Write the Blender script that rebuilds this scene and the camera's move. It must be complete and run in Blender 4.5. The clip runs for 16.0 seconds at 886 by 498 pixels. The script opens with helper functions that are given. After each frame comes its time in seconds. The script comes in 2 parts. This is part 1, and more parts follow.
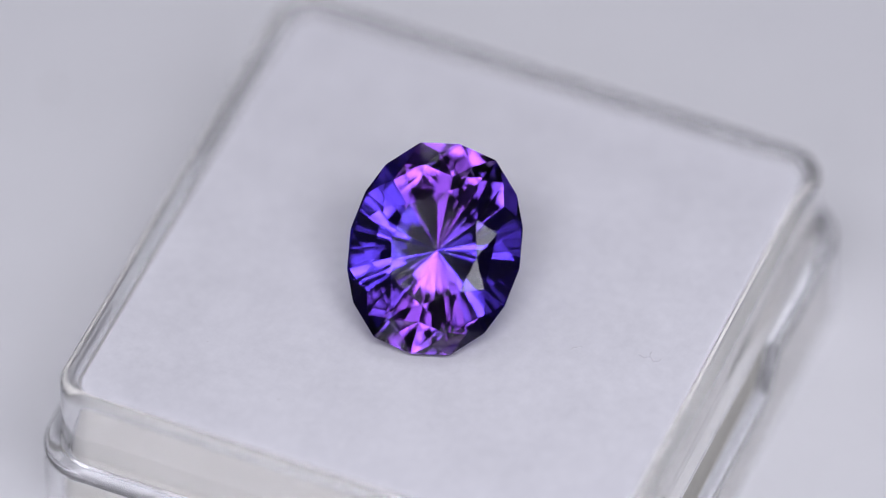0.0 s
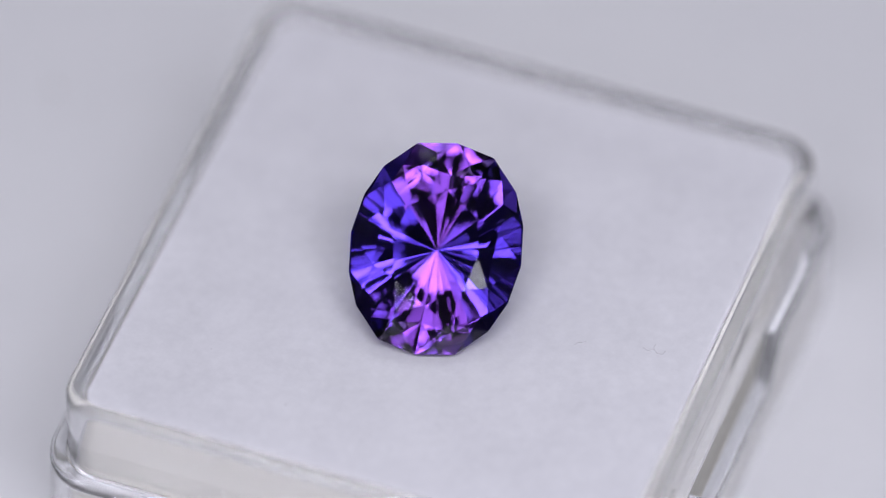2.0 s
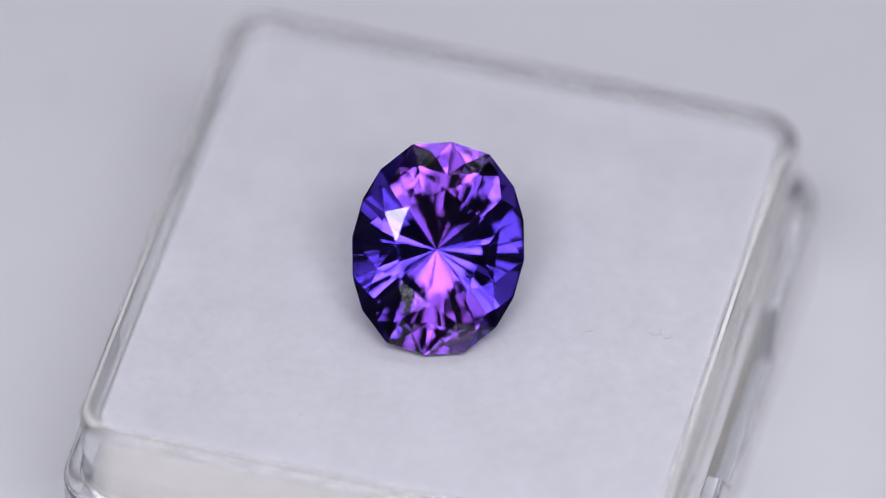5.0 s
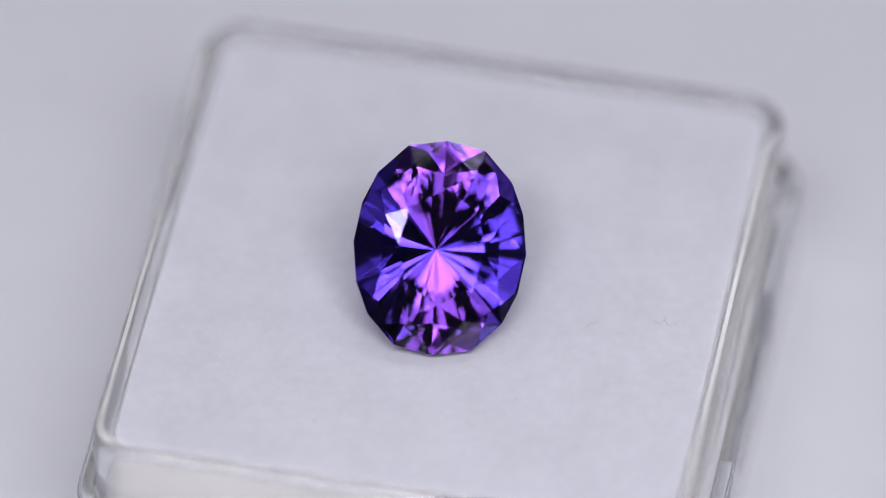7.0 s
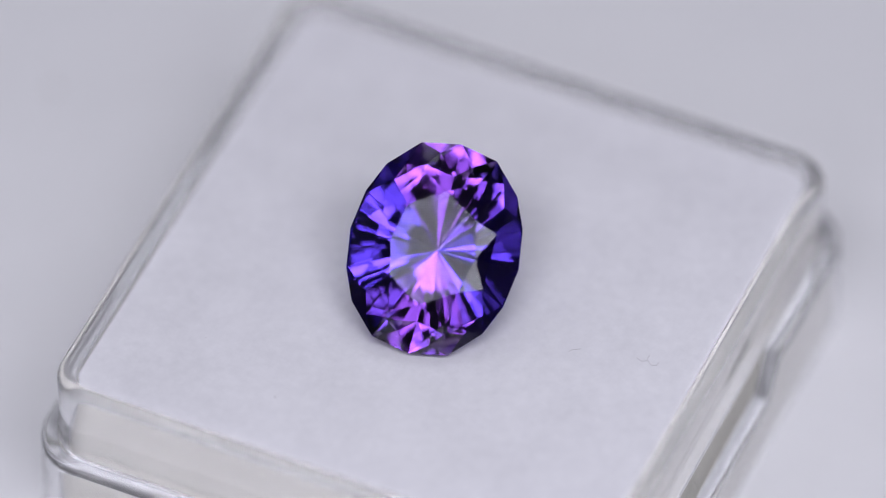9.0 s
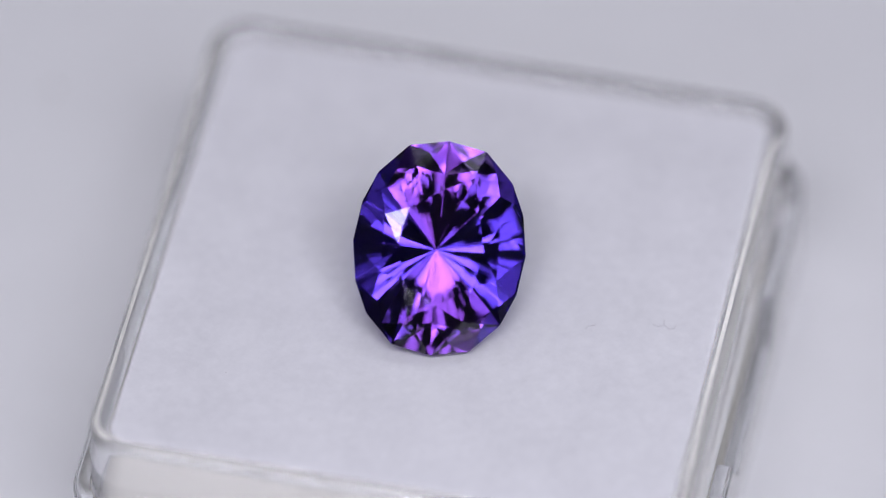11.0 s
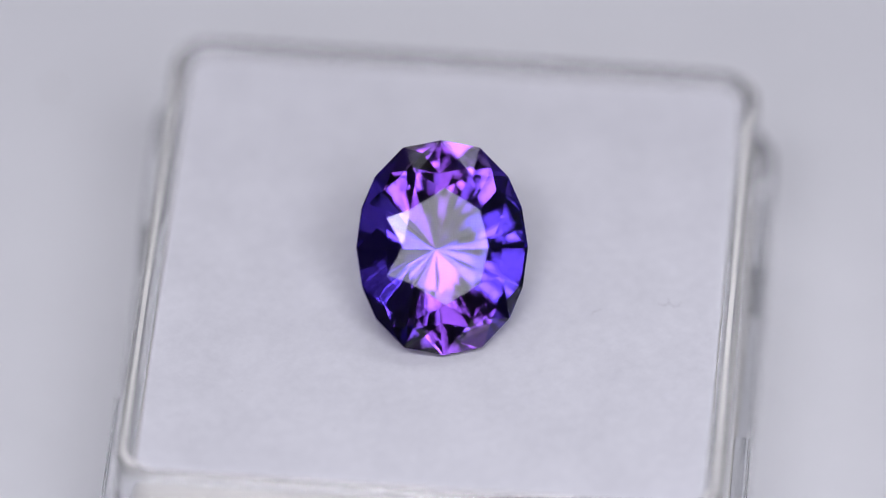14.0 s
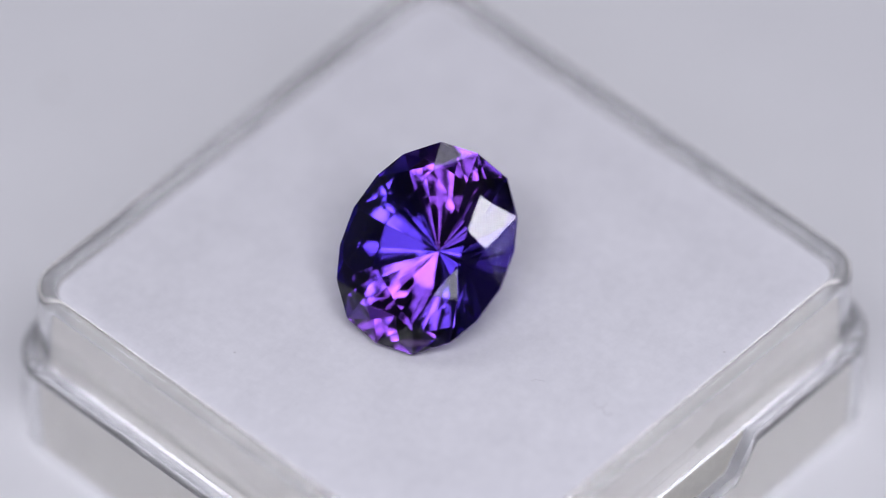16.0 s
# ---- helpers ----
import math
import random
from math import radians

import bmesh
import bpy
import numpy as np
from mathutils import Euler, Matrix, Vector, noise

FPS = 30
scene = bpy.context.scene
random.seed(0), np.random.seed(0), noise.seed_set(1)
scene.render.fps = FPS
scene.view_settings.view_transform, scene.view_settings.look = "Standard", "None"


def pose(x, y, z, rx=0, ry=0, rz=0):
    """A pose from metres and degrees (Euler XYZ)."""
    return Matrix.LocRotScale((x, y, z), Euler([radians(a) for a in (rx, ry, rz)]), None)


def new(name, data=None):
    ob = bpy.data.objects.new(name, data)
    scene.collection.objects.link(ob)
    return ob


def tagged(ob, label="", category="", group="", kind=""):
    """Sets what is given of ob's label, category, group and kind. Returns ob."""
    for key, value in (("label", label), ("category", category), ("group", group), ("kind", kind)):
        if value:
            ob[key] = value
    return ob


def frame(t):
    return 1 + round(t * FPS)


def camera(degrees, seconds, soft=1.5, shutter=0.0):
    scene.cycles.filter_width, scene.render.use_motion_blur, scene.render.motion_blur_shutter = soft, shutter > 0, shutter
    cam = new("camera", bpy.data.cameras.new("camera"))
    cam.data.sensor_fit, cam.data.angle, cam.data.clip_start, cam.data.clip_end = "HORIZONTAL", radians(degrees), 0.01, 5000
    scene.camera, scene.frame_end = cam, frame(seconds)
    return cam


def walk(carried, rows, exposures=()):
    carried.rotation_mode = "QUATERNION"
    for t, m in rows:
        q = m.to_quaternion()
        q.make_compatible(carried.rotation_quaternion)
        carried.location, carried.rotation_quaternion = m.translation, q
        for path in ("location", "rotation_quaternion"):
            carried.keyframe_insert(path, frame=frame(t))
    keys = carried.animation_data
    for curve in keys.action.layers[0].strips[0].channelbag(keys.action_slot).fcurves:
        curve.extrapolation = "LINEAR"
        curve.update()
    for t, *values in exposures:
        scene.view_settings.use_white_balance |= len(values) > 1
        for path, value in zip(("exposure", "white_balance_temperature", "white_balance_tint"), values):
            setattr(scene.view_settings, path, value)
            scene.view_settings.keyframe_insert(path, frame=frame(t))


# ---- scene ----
MM = 0.001
TOP = 11.5 * MM          # upper rim of the gem box above the table
PAD = 10.88 * MM         # white pad within the rim

# ---- camera: it stands still on a tripod ----
cam = camera(5.5, 16.0, soft=0.75)
EYE = Vector((0.51 * MM, -330.46 * MM, 370.45 * MM + TOP))
STAND = pose(EYE.x, EYE.y, EYE.z, 90 - 48.11, 0, 0)
walk(cam, [(0.0, STAND), (16.0, STAND)], [(0.0, 0.53), (16.0, 0.53)])
cam.data.dof.use_dof = True
cam.data.dof.focus_distance = 0.4935
cam.data.dof.aperture_fstop = 10.0

# ---- light ----
WHITE = (0.875, 0.865, 0.99)
world = bpy.data.worlds.new("studio_world")
scene.world = world
world.use_nodes = True
world.node_tree.nodes["Background"].inputs[0].default_value = (0.86, 0.85, 1.0, 1)
world.node_tree.nodes["Background"].inputs[1].default_value = 0.05
STONE_AT = Vector((0, -0.001, 0.015))
RIGHT, ABOVE, BACK = (STAND.to_3x3() @ Vector(v) for v in ((1, 0, 0), (0, 1, 0), (0, 0, 1)))


def panel_lamp(name, left, right, low, high, distance, glow):
    """A flat light panel parallel to the picture: its edges in degrees to the right of and above the lens as the stone sees them; glow: its radiance."""
    x0, x1, y0, y1 = (distance * math.tan(radians(a)) for a in (left, right, low, high))
    data = bpy.data.lights.new(name, "AREA")
    data.shape, data.size, data.size_y = "RECTANGLE", x1 - x0, y1 - y0
    data.energy, data.color = glow * math.pi * (x1 - x0) * (y1 - y0), WHITE
    ob = new(name, data)
    ob.matrix_world = Matrix.Translation(STONE_AT + BACK * distance + RIGHT * (x0 + x1) / 2 + ABOVE * (y0 + y1) / 2) @ STAND.to_3x3().to_4x4()
    return ob


# a dim panel on either side of the lens and a bright strip over it
panel_lamp("panel_light", 12.8, 30.5, -13.5, 9.5, 0.50, 2.5)
panel_lamp("panel_light", -20.0, -6.8, -15.5, 9.0, 0.50, 2.3)
panel_lamp("strip_light", -28.0, 30.0, 10.0, 19.0, 0.49, 7.5)

# added overhead fill behind the box, outside the stone's reflections; no known lamp
fill_data = bpy.data.lights.new("fill_light", "AREA")
fill_data.shape, fill_data.size, fill_data.size_y = "RECTANGLE", 1.3, 0.45
fill_data.energy, fill_data.color = 1.4 * math.pi * 1.3 * 0.45, WHITE
new("fill_light", fill_data).matrix_world = pose(0, 0.66, 1.25)


# ---- materials ----
def material(name):
    m = bpy.data.materials.new(name)
    m.use_nodes = True
    nt = m.node_tree
    nt.nodes.clear()
    out = nt.nodes.new("ShaderNodeOutputMaterial")
    return m, nt, out


def node(nt, kind, **values):
    n = nt.nodes.new(kind)
    for key, value in values.items():
        n.inputs[key.replace("_", " ")].default_value = value
    return n


def grained(name, low, high, scale, rough, bump=0.1, depth=0.0001, fine=6.0):
    """A matt surface with a coarse and a fine variation of colour and relief."""
    m, nt, out = material(name)
    b = node(nt, "ShaderNodeBsdfPrincipled", Roughness=rough)
    co = nt.nodes.new("ShaderNodeTexCoord")
    coarse = node(nt, "ShaderNodeTexNoise", Scale=scale, Detail=6.0, Roughness=0.6)
    grain = node(nt, "ShaderNodeTexNoise", Scale=scale * fine, Detail=4.0, Roughness=0.7)
    for n in (coarse, grain):
        nt.links.new(co.outputs["Object"], n.inputs["Vector"])
    mix = nt.nodes.new("ShaderNodeMath")
    mix.operation = "ADD"
    nt.links.new(coarse.outputs["Fac"], mix.inputs[0])
    nt.links.new(grain.outputs["Fac"], mix.inputs[1])
    ramp = nt.nodes.new("ShaderNodeValToRGB")
    half = nt.nodes.new("ShaderNodeMath")
    half.operation = "MULTIPLY"
    half.inputs[1].default_value = 0.5
    nt.links.new(mix.outputs[0], half.inputs[0])
    ramp.color_ramp.elements[0].position, ramp.color_ramp.elements[0].color = 0.32, (*low, 1)
    ramp.color_ramp.elements[1].position, ramp.color_ramp.elements[1].color = 0.68, (*high, 1)
    nt.links.new(half.outputs[0], ramp.inputs[0])
    nt.links.new(ramp.outputs[0], b.inputs["Base Color"])
    bp = node(nt, "ShaderNodeBump", Strength=bump, Distance=depth)
    nt.links.new(grain.outputs["Fac"], bp.inputs["Height"])
    nt.links.new(bp.outputs[0], b.inputs["Normal"])
    nt.links.new(b.outputs[0], out.inputs[0])
    return m


def clear_plastic(name, colour, rough, wave, clear):
    """Moulded clear acrylic with slight waves in its faces."""
    m, nt, out = material(name)
    b = node(nt, "ShaderNodeBsdfPrincipled", Base_Color=(*colour, 1), Roughness=rough, IOR=1.49)
    b.inputs["Transmission Weight"].default_value = clear
    co = nt.nodes.new("ShaderNodeTexCoord")
    n1 = node(nt, "ShaderNodeTexNoise", Scale=260.0, Detail=3.0)
    nt.links.new(co.outputs["Object"], n1.inputs["Vector"])
    bp = node(nt, "ShaderNodeBump", Strength=wave, Distance=0.0002)
    nt.links.new(n1.outputs["Fac"], bp.inputs["Height"])
    nt.links.new(bp.outputs[0], b.inputs["Normal"])
    nt.links.new(b.outputs[0], out.inputs[0])
    return m


def cut_stone(name, colour, ior=1.76, rough=0.0):
    m, nt, out = material(name)
    g = node(nt, "ShaderNodeBsdfGlass", Color=(*colour, 1), Roughness=rough, IOR=ior)
    nt.links.new(g.outputs[0], out.inputs[0])
    return m


def plain(name, colour, rough=0.6, metal=0.0):
    m, nt, out = material(name)
    b = node(nt, "ShaderNodeBsdfPrincipled", Base_Color=(*colour, 1), Roughness=rough, Metallic=metal)
    nt.links.new(b.outputs[0], out.inputs[0])
    return m


M_TABLE = grained("white_board", (0.78, 0.785, 0.79), (0.83, 0.835, 0.84), 30, 0.55, 0.05)
M_FOAM = grained("white_foam", (0.785, 0.785, 0.81), (0.90, 0.90, 0.925), 300, 0.9, 0.12, 0.0001)
# cream foam, darkened in colour to offset excess light through the shadowless acrylic
M_FOAM_DIM = grained("dimmed_cream_foam", (0.66, 0.645, 0.575), (0.80, 0.785, 0.71), 420, 0.95, 0.4, 0.0002)
M_LID = clear_plastic("clear_acrylic", (0.92, 0.92, 0.93), 0.03, 0.03, 0.88)
M_BASE = clear_plastic("clear_base_acrylic", (0.94, 0.94, 0.945), 0.03, 0.02, 0.93)
M_CROWN = cut_stone("violet_stone_crown", (1.0, 1.0, 1.0))
M_VIOLET = cut_stone("violet_stone", (0.355, 0.19, 0.56), rough=0.006)
M_MID = cut_stone("purple_stone", (0.295, 0.18, 0.59), rough=0.006)
M_BLUE = cut_stone("blue_violet_stone", (0.235, 0.16, 0.615), rough=0.006)
M_GIRDLE = cut_stone("violet_stone_girdle", (0.9, 0.84, 0.96), rough=0.35)
M_WALL = grained("unseen_room_grey", (0.44, 0.44, 0.45), (0.50, 0.50, 0.51), 3, 0.9, 0.05)
M_LINT = plain("grey_lint", (0.70, 0.69, 0.71), 0.9)
M_SPECK = plain("brown_speck", (0.25, 0.19, 0.12), 0.9)


# ---- building helpers ----
def mesh_of(name, bm, mats, sharp=None):
    me = bpy.data.meshes.new(name)
    bm.to_mesh(me)
    bm.free()
    for m in mats if isinstance(mats, (list, tuple)) else (mats,):
        me.materials.append(m)
    if sharp:
        for p in me.polygons:
            p.use_smooth = True
        me.set_sharp_from_angle(angle=radians(sharp))
    return me


def part(name, bm, mats, parent=None, label="", sharp=None):
    ob = new(name, mesh_of(name, bm, mats, sharp))
    if parent:
        ob.parent = parent
    if label:
        ob["label"] = label
    return ob


def rounded_loop(half, radius, z, stations=(), segments=10):
    """A square with round corners; stations: further points along its straight sides, from their middles."""
    pts = []
    radius = max(radius, 0.00005)
    for k, (sx, sy) in enumerate(((1, 1), (-1, 1), (-1, -1), (1, -1))):
        for i in range(segments + 1):
            a = radians(90 * k + 90 * i / segments)
            pts.append((sx * (half - radius) + radius * math.cos(a), sy * (half - radius) + radius * math.sin(a), z))
        for d in stations:
            pts.append(((d, half, z), (-half, d, z), (-d, -half, z), (half, -d, z))[k])
    return pts


def lofted(bm, half, radius, rows, stations=(), shaped=None):
    """Rounded squares, rows of (inset, z), joined one to the next, the first and the last closed unless they are one."""
    rings = []
    for inset, z in rows:
        loop = rounded_loop(half - inset, radius - inset, z, stations)
        rings.append([bm.verts.new(shaped(p) if shaped else p) for p in loop])
    for a, b in zip(rings, rings[1:]):
        for i in range(len(a)):
            j = (i + 1) % len(a)
            bm.faces.new((a[i], a[j], b[j], b[i]))
    bm.faces.new(rings[0])
    bm.faces.new(rings[-1])
    bmesh.ops.recalc_face_normals(bm, faces=bm.faces)
    return rings


def frame_loft(bm, half, radius, rows, stations=(), shaped=None):
    """The same, but closed on itself as a frame without a bottom."""
    rings = []
    for inset, z in rows:
        loop = rounded_loop(half - inset, radius - inset, z, stations)
        rings.append([bm.verts.new(shaped(p) if shaped else p) for p in loop])
    for a, b in zip(rings, rings[1:] + rings[:1]):
        for i in range(len(a)):
            j = (i + 1) % len(a)
            bm.faces.new((a[i], a[j], b[j], b[i]))
    bmesh.ops.recalc_face_normals(bm, faces=bm.faces)


def rows_mm(*rows):
    return [(a * MM, b * MM) for a, b in rows]


def box_mesh(bm, lo, hi):
    made = bmesh.ops.create_cube(bm, size=1.0)["verts"]
    for v in made:
        v.co = Vector([lo[i] + (v.co[i] + 0.5) * (hi[i] - lo[i]) for i in range(3)])
    return made


# ---- the large structure ----
def slab(name, lo, hi, mat, label, category):
    bm = bmesh.new()
    box_mesh(bm, lo, hi)
    ob = part(name, bm, mat)
    return tagged(ob, label, category, kind="structure")


slab("ground", (-1.2, -1.2, -0.03), (1.2, 1.2, 0.0), M_TABLE, "smooth matt white board lying under the box", "table top")
# added unseen enclosure: its grey sets ambient bounce and the stone's dark reflections
slab("wall_north", (-1.6, 1.5, -0.8), (1.6, 1.6, 1.8), M_WALL, "unseen grey wall added to set the bounce light", "wall")
slab("wall_south", (-1.6, -1.6, -0.8), (1.6, -1.5, 1.8), M_WALL, "unseen grey wall added to set the bounce light", "wall")
slab("wall_east", (1.5, -1.5, -0.8), (1.6, 1.5, 1.8), M_WALL, "unseen grey wall added to set the bounce light", "wall")
slab("wall_west", (-1.6, -1.5, -0.8), (-1.5, 1.5, 1.8), M_WALL, "unseen grey wall added to set the bounce light", "wall")
slab("ceiling", (-1.6, -1.6, 1.8), (1.6, 1.6, 1.9), M_WALL, "unseen grey ceiling added to set the bounce light", "ceiling")
slab("floor", (-1.6, -1.6, -0.9), (1.6, 1.6, -0.8), M_WALL, "unseen grey floor added to set the bounce light", "floor")


# ---- the gem box ----
def gem_box():
    thing = new("gem_box")
    tagged(thing, "clear acrylic square gem box with white foam inside", "box")
    cx, cy = 0.47 * MM, 0.38 * MM
    half, rad = 16.2 * MM, 2.3 * MM
    bm = bmesh.new()
    top = TOP / MM
    bow = [(0.52 - 0.52 * math.sin(radians(a)), top - 0.52 + 0.52 * math.cos(radians(a))) for a in (90, 75, 60, 45, 30, 15, 0, -15, -30, -45, -60)]
    frame_loft(bm, half, rad, rows_mm((1.03, 10.86), (1.03, 6.3), (0.98, 6.24), (0.05, 6.24), (0.0, 6.3), *bow, (1.03, 11.0)))
    lid = part("lid", bm, M_LID, thing, "clear acrylic upper frame with rounded edges", 40)
    bm = bmesh.new()
    pad = PAD / MM
    lofted(bm, half - 1.06 * MM, rad - 0.95 * MM, rows_mm((0.1, 6.23), (0.0, 6.3), (0.0, pad - 0.2), (0.03, pad - 0.1), (0.1, pad - 0.03), (0.2, pad)))
    # top faces keep the white; side faces take the cream with painted-in dimming
    for f in bm.faces:
        f.material_index = 0 if f.normal.z > 0.3 else 1
    foam = part("foam_pad", bm, (M_FOAM, M_FOAM_DIM), thing, "smooth white foam pad, cream sides darkened in colour for shade", 35)
    bm = bmesh.new()
    lofted(bm, half - 0.03 * MM, rad, rows_mm((0.25, 0.02), (0.0, 0.2), (0.0, 6.19), (0.03, 6.22)))
    liner = part("foam_liner", bm, M_FOAM_DIM, thing, "cream foam block filling the base", 35)

    def notched(p):
        """The rim dips between slanted shoulders on two opposite sides, where the fingers take hold."""
        x, y, z = p
        if abs(x) > 15.5 * MM and z > 3.5 * MM:
            z -= 2.3 * MM * min(1.0, max(0.0, (6.2 * MM - abs(y)) / (1.6 * MM)))
        return x, y, z

    bm = bmesh.new()
    frame_loft(bm, half + 1.0 * MM, rad + 1.0 * MM, rows_mm((0.93, 0.1), (0.93, 0.25), (0.93, 6.2), (0.93, 6.35), (0.88, 6.48), (0.75, 6.5), (0.3, 6.5), (0.15, 6.44), (0.04, 6.34), (0.0, 6.2), (0.0, 6.05), (0.0, 0.65),
                                                          (0.0, 0.5), (0.15, 0.15), (0.4, 0.0), (0.85, 0.0)), [v * MM for v in (6.2, 4.6, -4.6, -6.2)], notched)
    base = part("base", bm, M_BASE, thing, "clear acrylic base frame with finger notches", 35)
    for ob in (lid, foam, liner, base):
        ob.location = (cx, cy, 0)
    for ob in (lid, base):
        ob.visible_shadow = False
    return thing


# ---- the stone ----
def gemstone():
    """An oval stone: octagonal table, star and bezel triangles, sixteen-sided girdle, pavilion facets round a point."""
    thing = new("gemstone")
    tagged(thing, "violet-blue faceted oval gemstone lying tilted on the box", "gemstone")
    quarter = ((0.0, 5.75), (2.08, 5.35), (3.60, 3.80), (4.33, 2.13), (4.64, 0.0))
    rim = []
    for k in range(16):
        q, i = divmod(k, 4)
        x, y = quarter[i] if q % 2 == 0 else quarter[4 - i]
        rim.append(Vector(((x, x, -x, -x)[q], (y, -y, -y, y)[q], 0)) * MM)
    up, low = Vector((0, 0, 0.12 * MM)), Vector((0, 0, -0.12 * MM))

    def at(k, ratio, z):
        return Vector((rim[k % 16].x * ratio, rim[k % 16].y * ratio, z * MM))

    table = [at(2 * k, (0.545, 0.52, 0.50, 0.52)[k % 4], 1.27) for k in range(8)]
    star = [at(2 * k + 1, 0.72, (0.96, 0.925, 0.975, 0.96, 0.96, 0.945, 0.975, 0.96)[k]) for k in range(8)]
    depth = 5.2

    def below(k, ratio, angle):
        """A point of the pavilion under the girdle corner k, at that share of its way out, on facets of that angle round the point of the stone."""
        p = rim[k % 16] * ratio
        return Vector((p.x, p.y, p.length * math.tan(radians(angle)) - depth * MM))

    ring = []
    for k in range(16):
        side = (rim[k].x / rim[k].length) ** 2
        ring.append(below(k, (0.60, 0.68)[k % 2] + 0.30 * side, 42.0 + 0.9 * side + (0.0, 1.2)[k % 2] + (0.5, -0.4, 0.1, 0.6, -0.5)[k % 5]))
    mids = []
    for k in range(16):
        inner = (ring[k] + ring[(k + 1) % 16]) / 2
        outer = (rim[k] + rim[(k + 1) % 16]) / 2 + low
        mids.append(inner.lerp(outer, (0.38, 0.62)[k % 2]) + Vector((0, 0, -(0.14, 0.07)[k % 2] * MM)))
    culet = Vector((0, 0, -depth * MM))

    bm = bmesh.new()
    bm.faces.new([bm.verts.new(p) for p in reversed(table)])
    part("table_facet", bm, M_CROWN, thing, "large flat polished table facet")

    def facets(name, tris, mats, label, outward):
        bm = bmesh.new()
        seen = {}
        for index, pts in tris:
            vs = []
            for p in pts:
                key = tuple(round(c, 8) for c in p)
                if key not in seen:
                    seen[key] = bm.verts.new(p)
                vs.append(seen[key])
            f = bm.faces.new(vs)
            f.material_index = index
            f.normal_update()
            if f.normal.dot(f.calc_center_median() - outward) < 0:
                f.normal_flip()
        part(name, bm, mats, thing, label)

    tris = []
    for k in range(8):
        a, b = table[k], table[(k + 1) % 8]
        s0, s1 = star[k], star[(k + 1) % 8]
        v0, v1, v2, v3 = (rim[(2 * k + i) % 16] + up for i in range(4))
        tris += [(0, (a, b, s0)), (0, (s0, b, s1)), (0, (s0, s1, v2)), (0, (s0, v0, v1)), (0, (s0, v1, v2))]
    facets("crown", tris, M_CROWN, "bright faceted crown", Vector((0, 0, -2 * MM)))

    tris = []
    for k in range(16):
        a, b = rim[k], rim[(k + 1) % 16]
        tris.append((0, (a + up, a + low, b + low, b + up)))
    facets("girdle", tris, M_GIRDLE, "thin frosted girdle edge", Vector((0, 0, 0)))

    def hue(a, b, c):
        """Violet towards the two ends of the stone, blue towards its sides."""
        n = (b - a).cross(c - a)
        lean = abs(n.y) / (abs(n.x) + abs(n.y) + 1e-12)
        return 0 if lean > 0.70 else 1 if lean > 0.42 else 2

    tris = []
    for k in range(16):
        a, b, before, m = ring[k], ring[(k + 1) % 16], mids[k - 1], mids[k]
        v0, v1 = rim[k] + low, rim[(k + 1) % 16] + low
        half_way = (a + b) / 2 + Vector((0, 0, -(0.05, 0.025, 0.04)[k % 3] * MM))
        for three in ((culet, a, half_way), (culet, half_way, b), (a, half_way, m), (half_way, b, m), (m, v0, v1), (a, before, v0), (a, v0, m)):
            tris.append((hue(*three), three))
    facets("pavilion", tris, (M_VIOLET, M_MID, M_BLUE), "deep violet and blue pavilion facets", Vector((0, 0, 2 * MM)))
    return thing


# ---- lint and specks ----
def fibre(name, label, points, width):
    bm = bmesh.new()
    for a, b in zip(points, points[1:]):
        a, b = Vector(a) * MM, Vector(b) * MM
        d = (b - a).normalized()
        side = Vector((-d.y, d.x, 0)) * width * MM / 2
        lift = Vector((0, 0, width * MM))
        vs = [bm.verts.new(p) for p in (a - side, a + side, a + side + lift, a - side + lift, b - side, b + side, b + side + lift, b - side + lift)]
        for q in ((0, 1, 2, 3), (7, 6, 5, 4), (0, 4, 5, 1), (1, 5, 6, 2), (2, 6, 7, 3), (3, 7, 4, 0)):
            bm.faces.new([vs[i] for i in q])
    ob = part(name, bm, M_LINT)
    return tagged(ob, label, "lint")


def speck(name, label, size, mat):
    bm = bmesh.new()
    bmesh.ops.create_icosphere(bm, subdivisions=2, radius=size * MM / 2)
    for v in bm.verts:
        v.co *= 1 + 0.25 * noise.noise(v.co * 9000)
        v.co.z = max(v.co.z * 0.5, 0) 
    ob = part(name, bm, mat, sharp=60)
    return tagged(ob, label, "speck")


box = gem_box()
stone = gemstone()
LYING = [(box, Matrix()), (stone, None)]
hair = fibre("lint_fibre", "thin bent grey fibre lying on the white pad", [(-0.62, -0.05, 0), (-0.3, -0.18, 0), (0.0, 0.02, 0), (0.28, -0.22, 0), (0.55, -0.12, 0), (0.6, 0.12, 0)], 0.035)
branch = fibre("lint_fibre", "thin short grey fibre lying on the white pad", [(0.0, 0.0, 0), (-0.08, 0.16, 0), (-0.04, 0.36, 0)], 0.035)
curl = fibre("lint_fibre", "thin curled grey fibre lying on the white pad", [(-0.3, -0.2, 0), (-0.18, 0.05, 0), (0.05, 0.14, 0), (0.22, 0.3, 0)], 0.03)
for ob, x, y in ((hair, 12.95, -0.98), (branch, 12.95, -0.95), (curl, 9.14, -1.94)):
    tagged(ob, group="fibres on the pad")
    LYING.append((ob, pose((x - 0.18) * MM, (y + 0.5) * MM, PAD)))
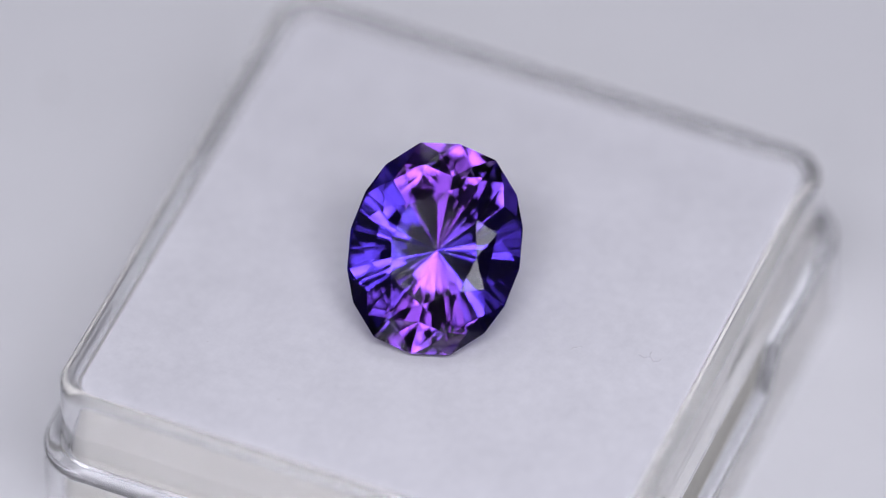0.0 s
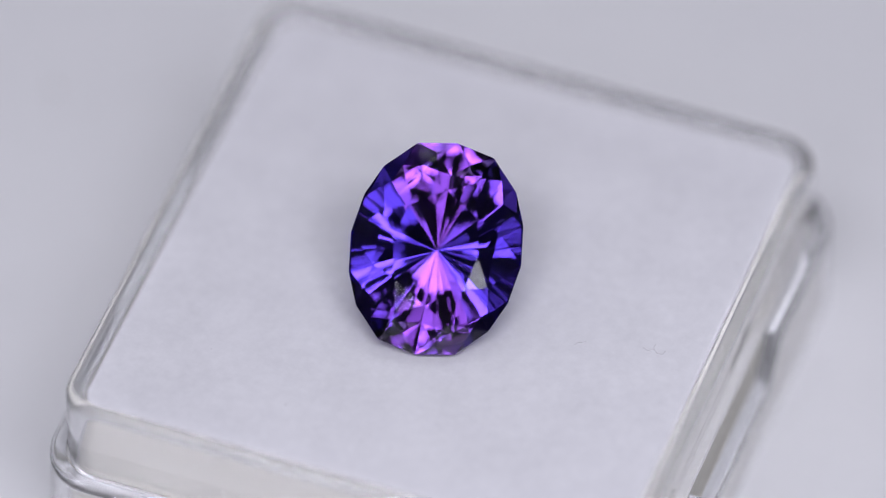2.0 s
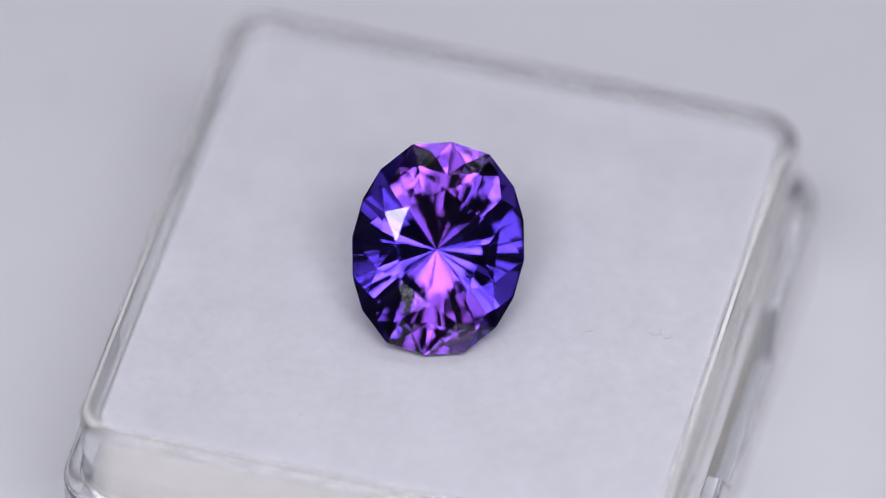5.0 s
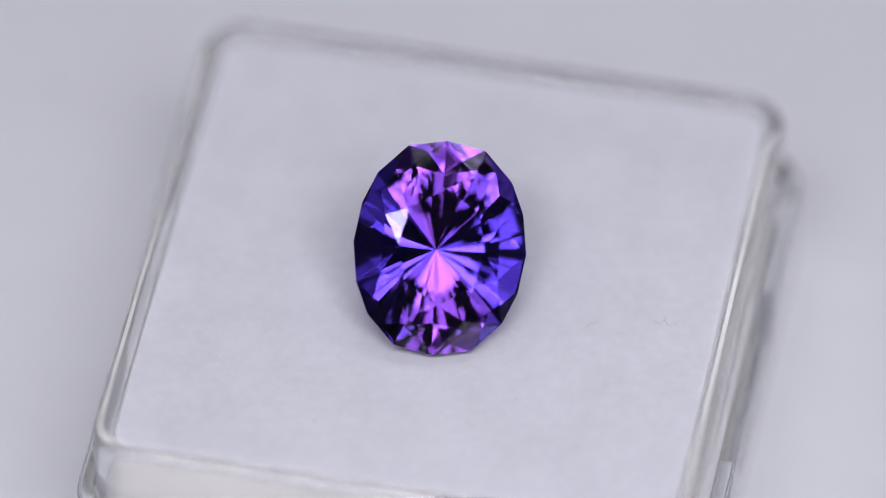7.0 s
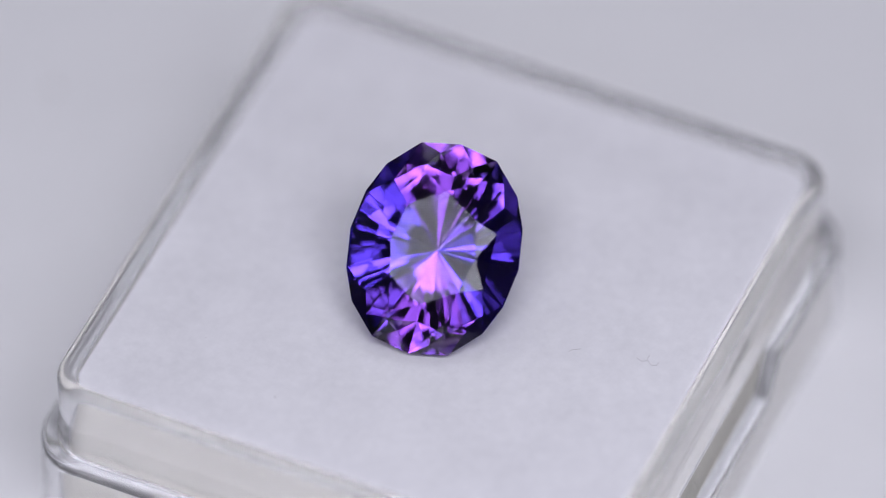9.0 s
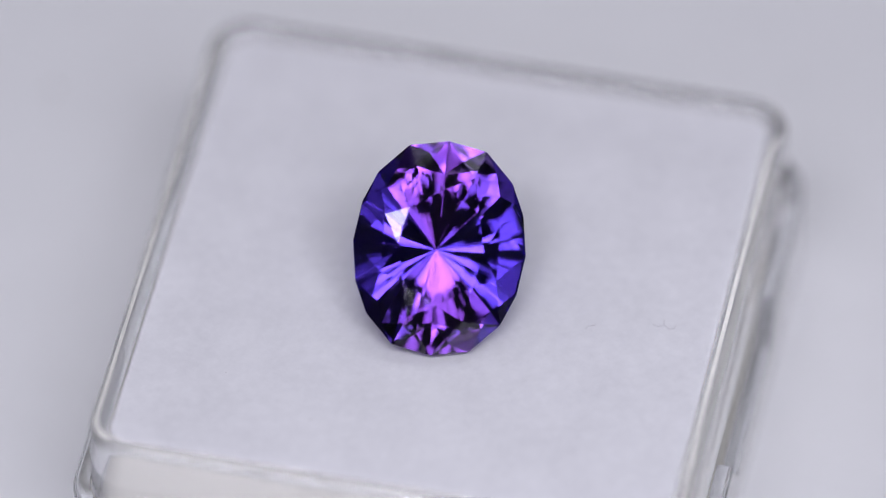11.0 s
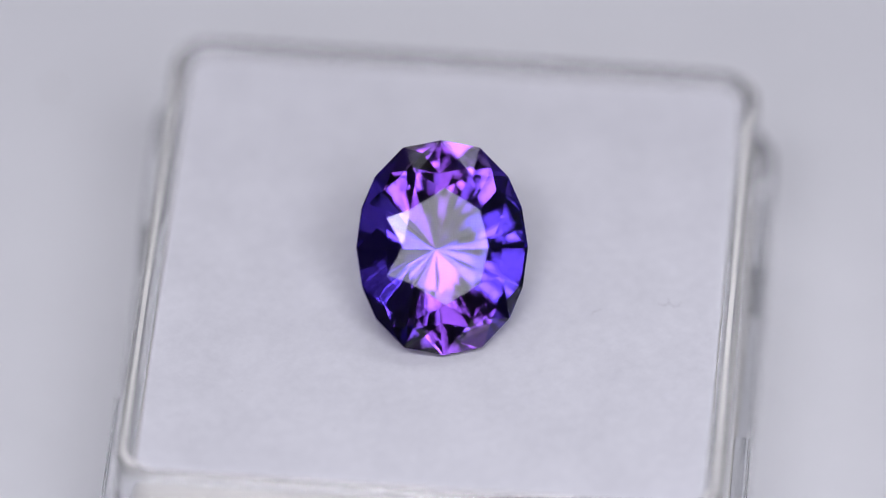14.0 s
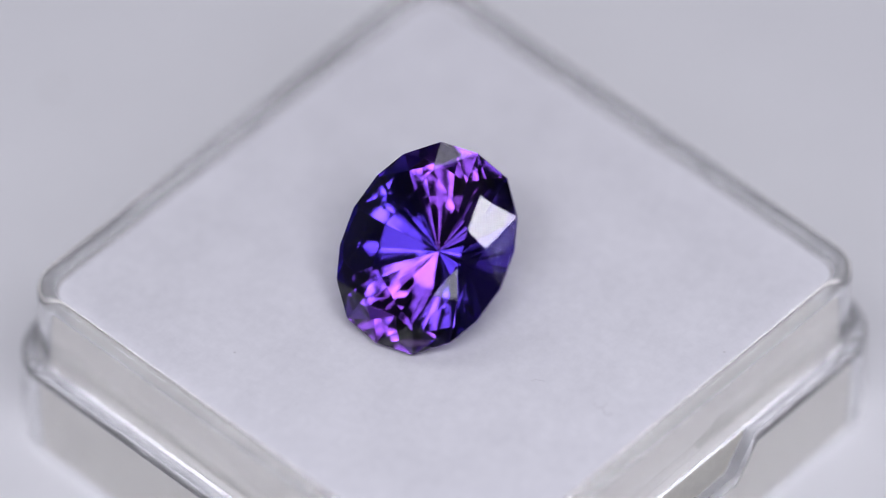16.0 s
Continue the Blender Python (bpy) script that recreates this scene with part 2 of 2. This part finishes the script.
for size, x, y in ((0.13, -4.15, -11.47), (0.09, 0.81, -11.88), (0.15, 15.0, 6.42), (0.08, -9.3, -9.17), (0.07, 6.1, -7.9), (0.06, -7.2, 4.1)):
    ob = tagged(speck("dust_speck", "tiny grey dust speck lying on the white pad", size, M_LINT), group="specks")
    LYING.append((ob, pose((x - 0.18) * MM, (y + 0.5) * MM, PAD)))
tagged(speck("dust_speck", "tiny pale brown speck lying on the white board", 0.32, M_SPECK), group="specks").location = (-21.46 * MM, 24.26 * MM, 0)

# turn of the box about the upright axis, in degrees
TURN = [
    (0.0, -22.9), (0.1, -23.9), (0.2, -23.2), (0.5, -18.8), (0.8, -13.4), (1.0, -9.3), (1.1, -7.4), (1.2, -6.9), (1.3, -8.6), (1.5, -12.3), (1.8, -17.4),
    (2.0, -20.4), (2.1, -22.0), (2.2, -22.1), (2.5, -17.4), (2.8, -11.7), (3.0, -8.5), (3.2, -4.5), (3.5, 0.5), (3.7, 4.2), (3.8, 5.2),
    (3.9, 4.8), (4.0, 3.3), (4.2, -0.7), (4.7, -9.6), (5.1, -16.6), (5.25, -17.7), (5.4, -16.6), (5.8, -9.4), (6.1, -3.4), (6.2, -1.2),
    (6.3, -0.2), (6.5, -2.5), (7.0, -11.1), (7.5, -20.0), (8.0, -28.9), (8.2, -32.4), (8.4, -34.2), (8.5, -34.2), (8.7, -30.4),
    (9.0, -24.2), (9.2, -21.0), (9.7, -11.5), (10.2, -2.0), (10.35, -0.6), (10.5, -2.4), (10.9, -10.2), (11.3, -17.7), (11.5, -21.3),
    (11.7, -24.7), (11.9, -28.2), (12.0, -28.7), (12.2, -24.8), (12.5, -20.1), (13.0, -10.5), (13.4, -3.8), (13.5, -1.5), (13.6, 0.2),
    (13.7, 0.3), (13.8, -1.4), (14.0, -5.0), (14.5, -13.8), (15.0, -22.5), (15.5, -32.1), (15.7, -37.0), (15.9, -41.4), (16.0, -43.0)]

# pose of the stone on the box: its own axes in the box's space
LIFT = -0.05
ALONG = Vector((-0.0756, 0.7711, 0.6322))
UPWARD = Vector((0.2061, -0.6082, 0.7665))
ACROSS = ALONG.cross(UPWARD)
STONE = Matrix((ACROSS, ALONG, UPWARD)).transposed().to_4x4()
STONE.translation = Vector((0.567, -1.126, 3.433)) * MM + Vector((0.228, -0.627, 0.744)) * LIFT * MM + Vector((0, 0, TOP))


def motions():
    for thing, m in LYING:
        walk(thing, [(t, pose(0, 0, 0, 0, 0, a) @ (m or STONE)) for t, a in TURN])


motions()
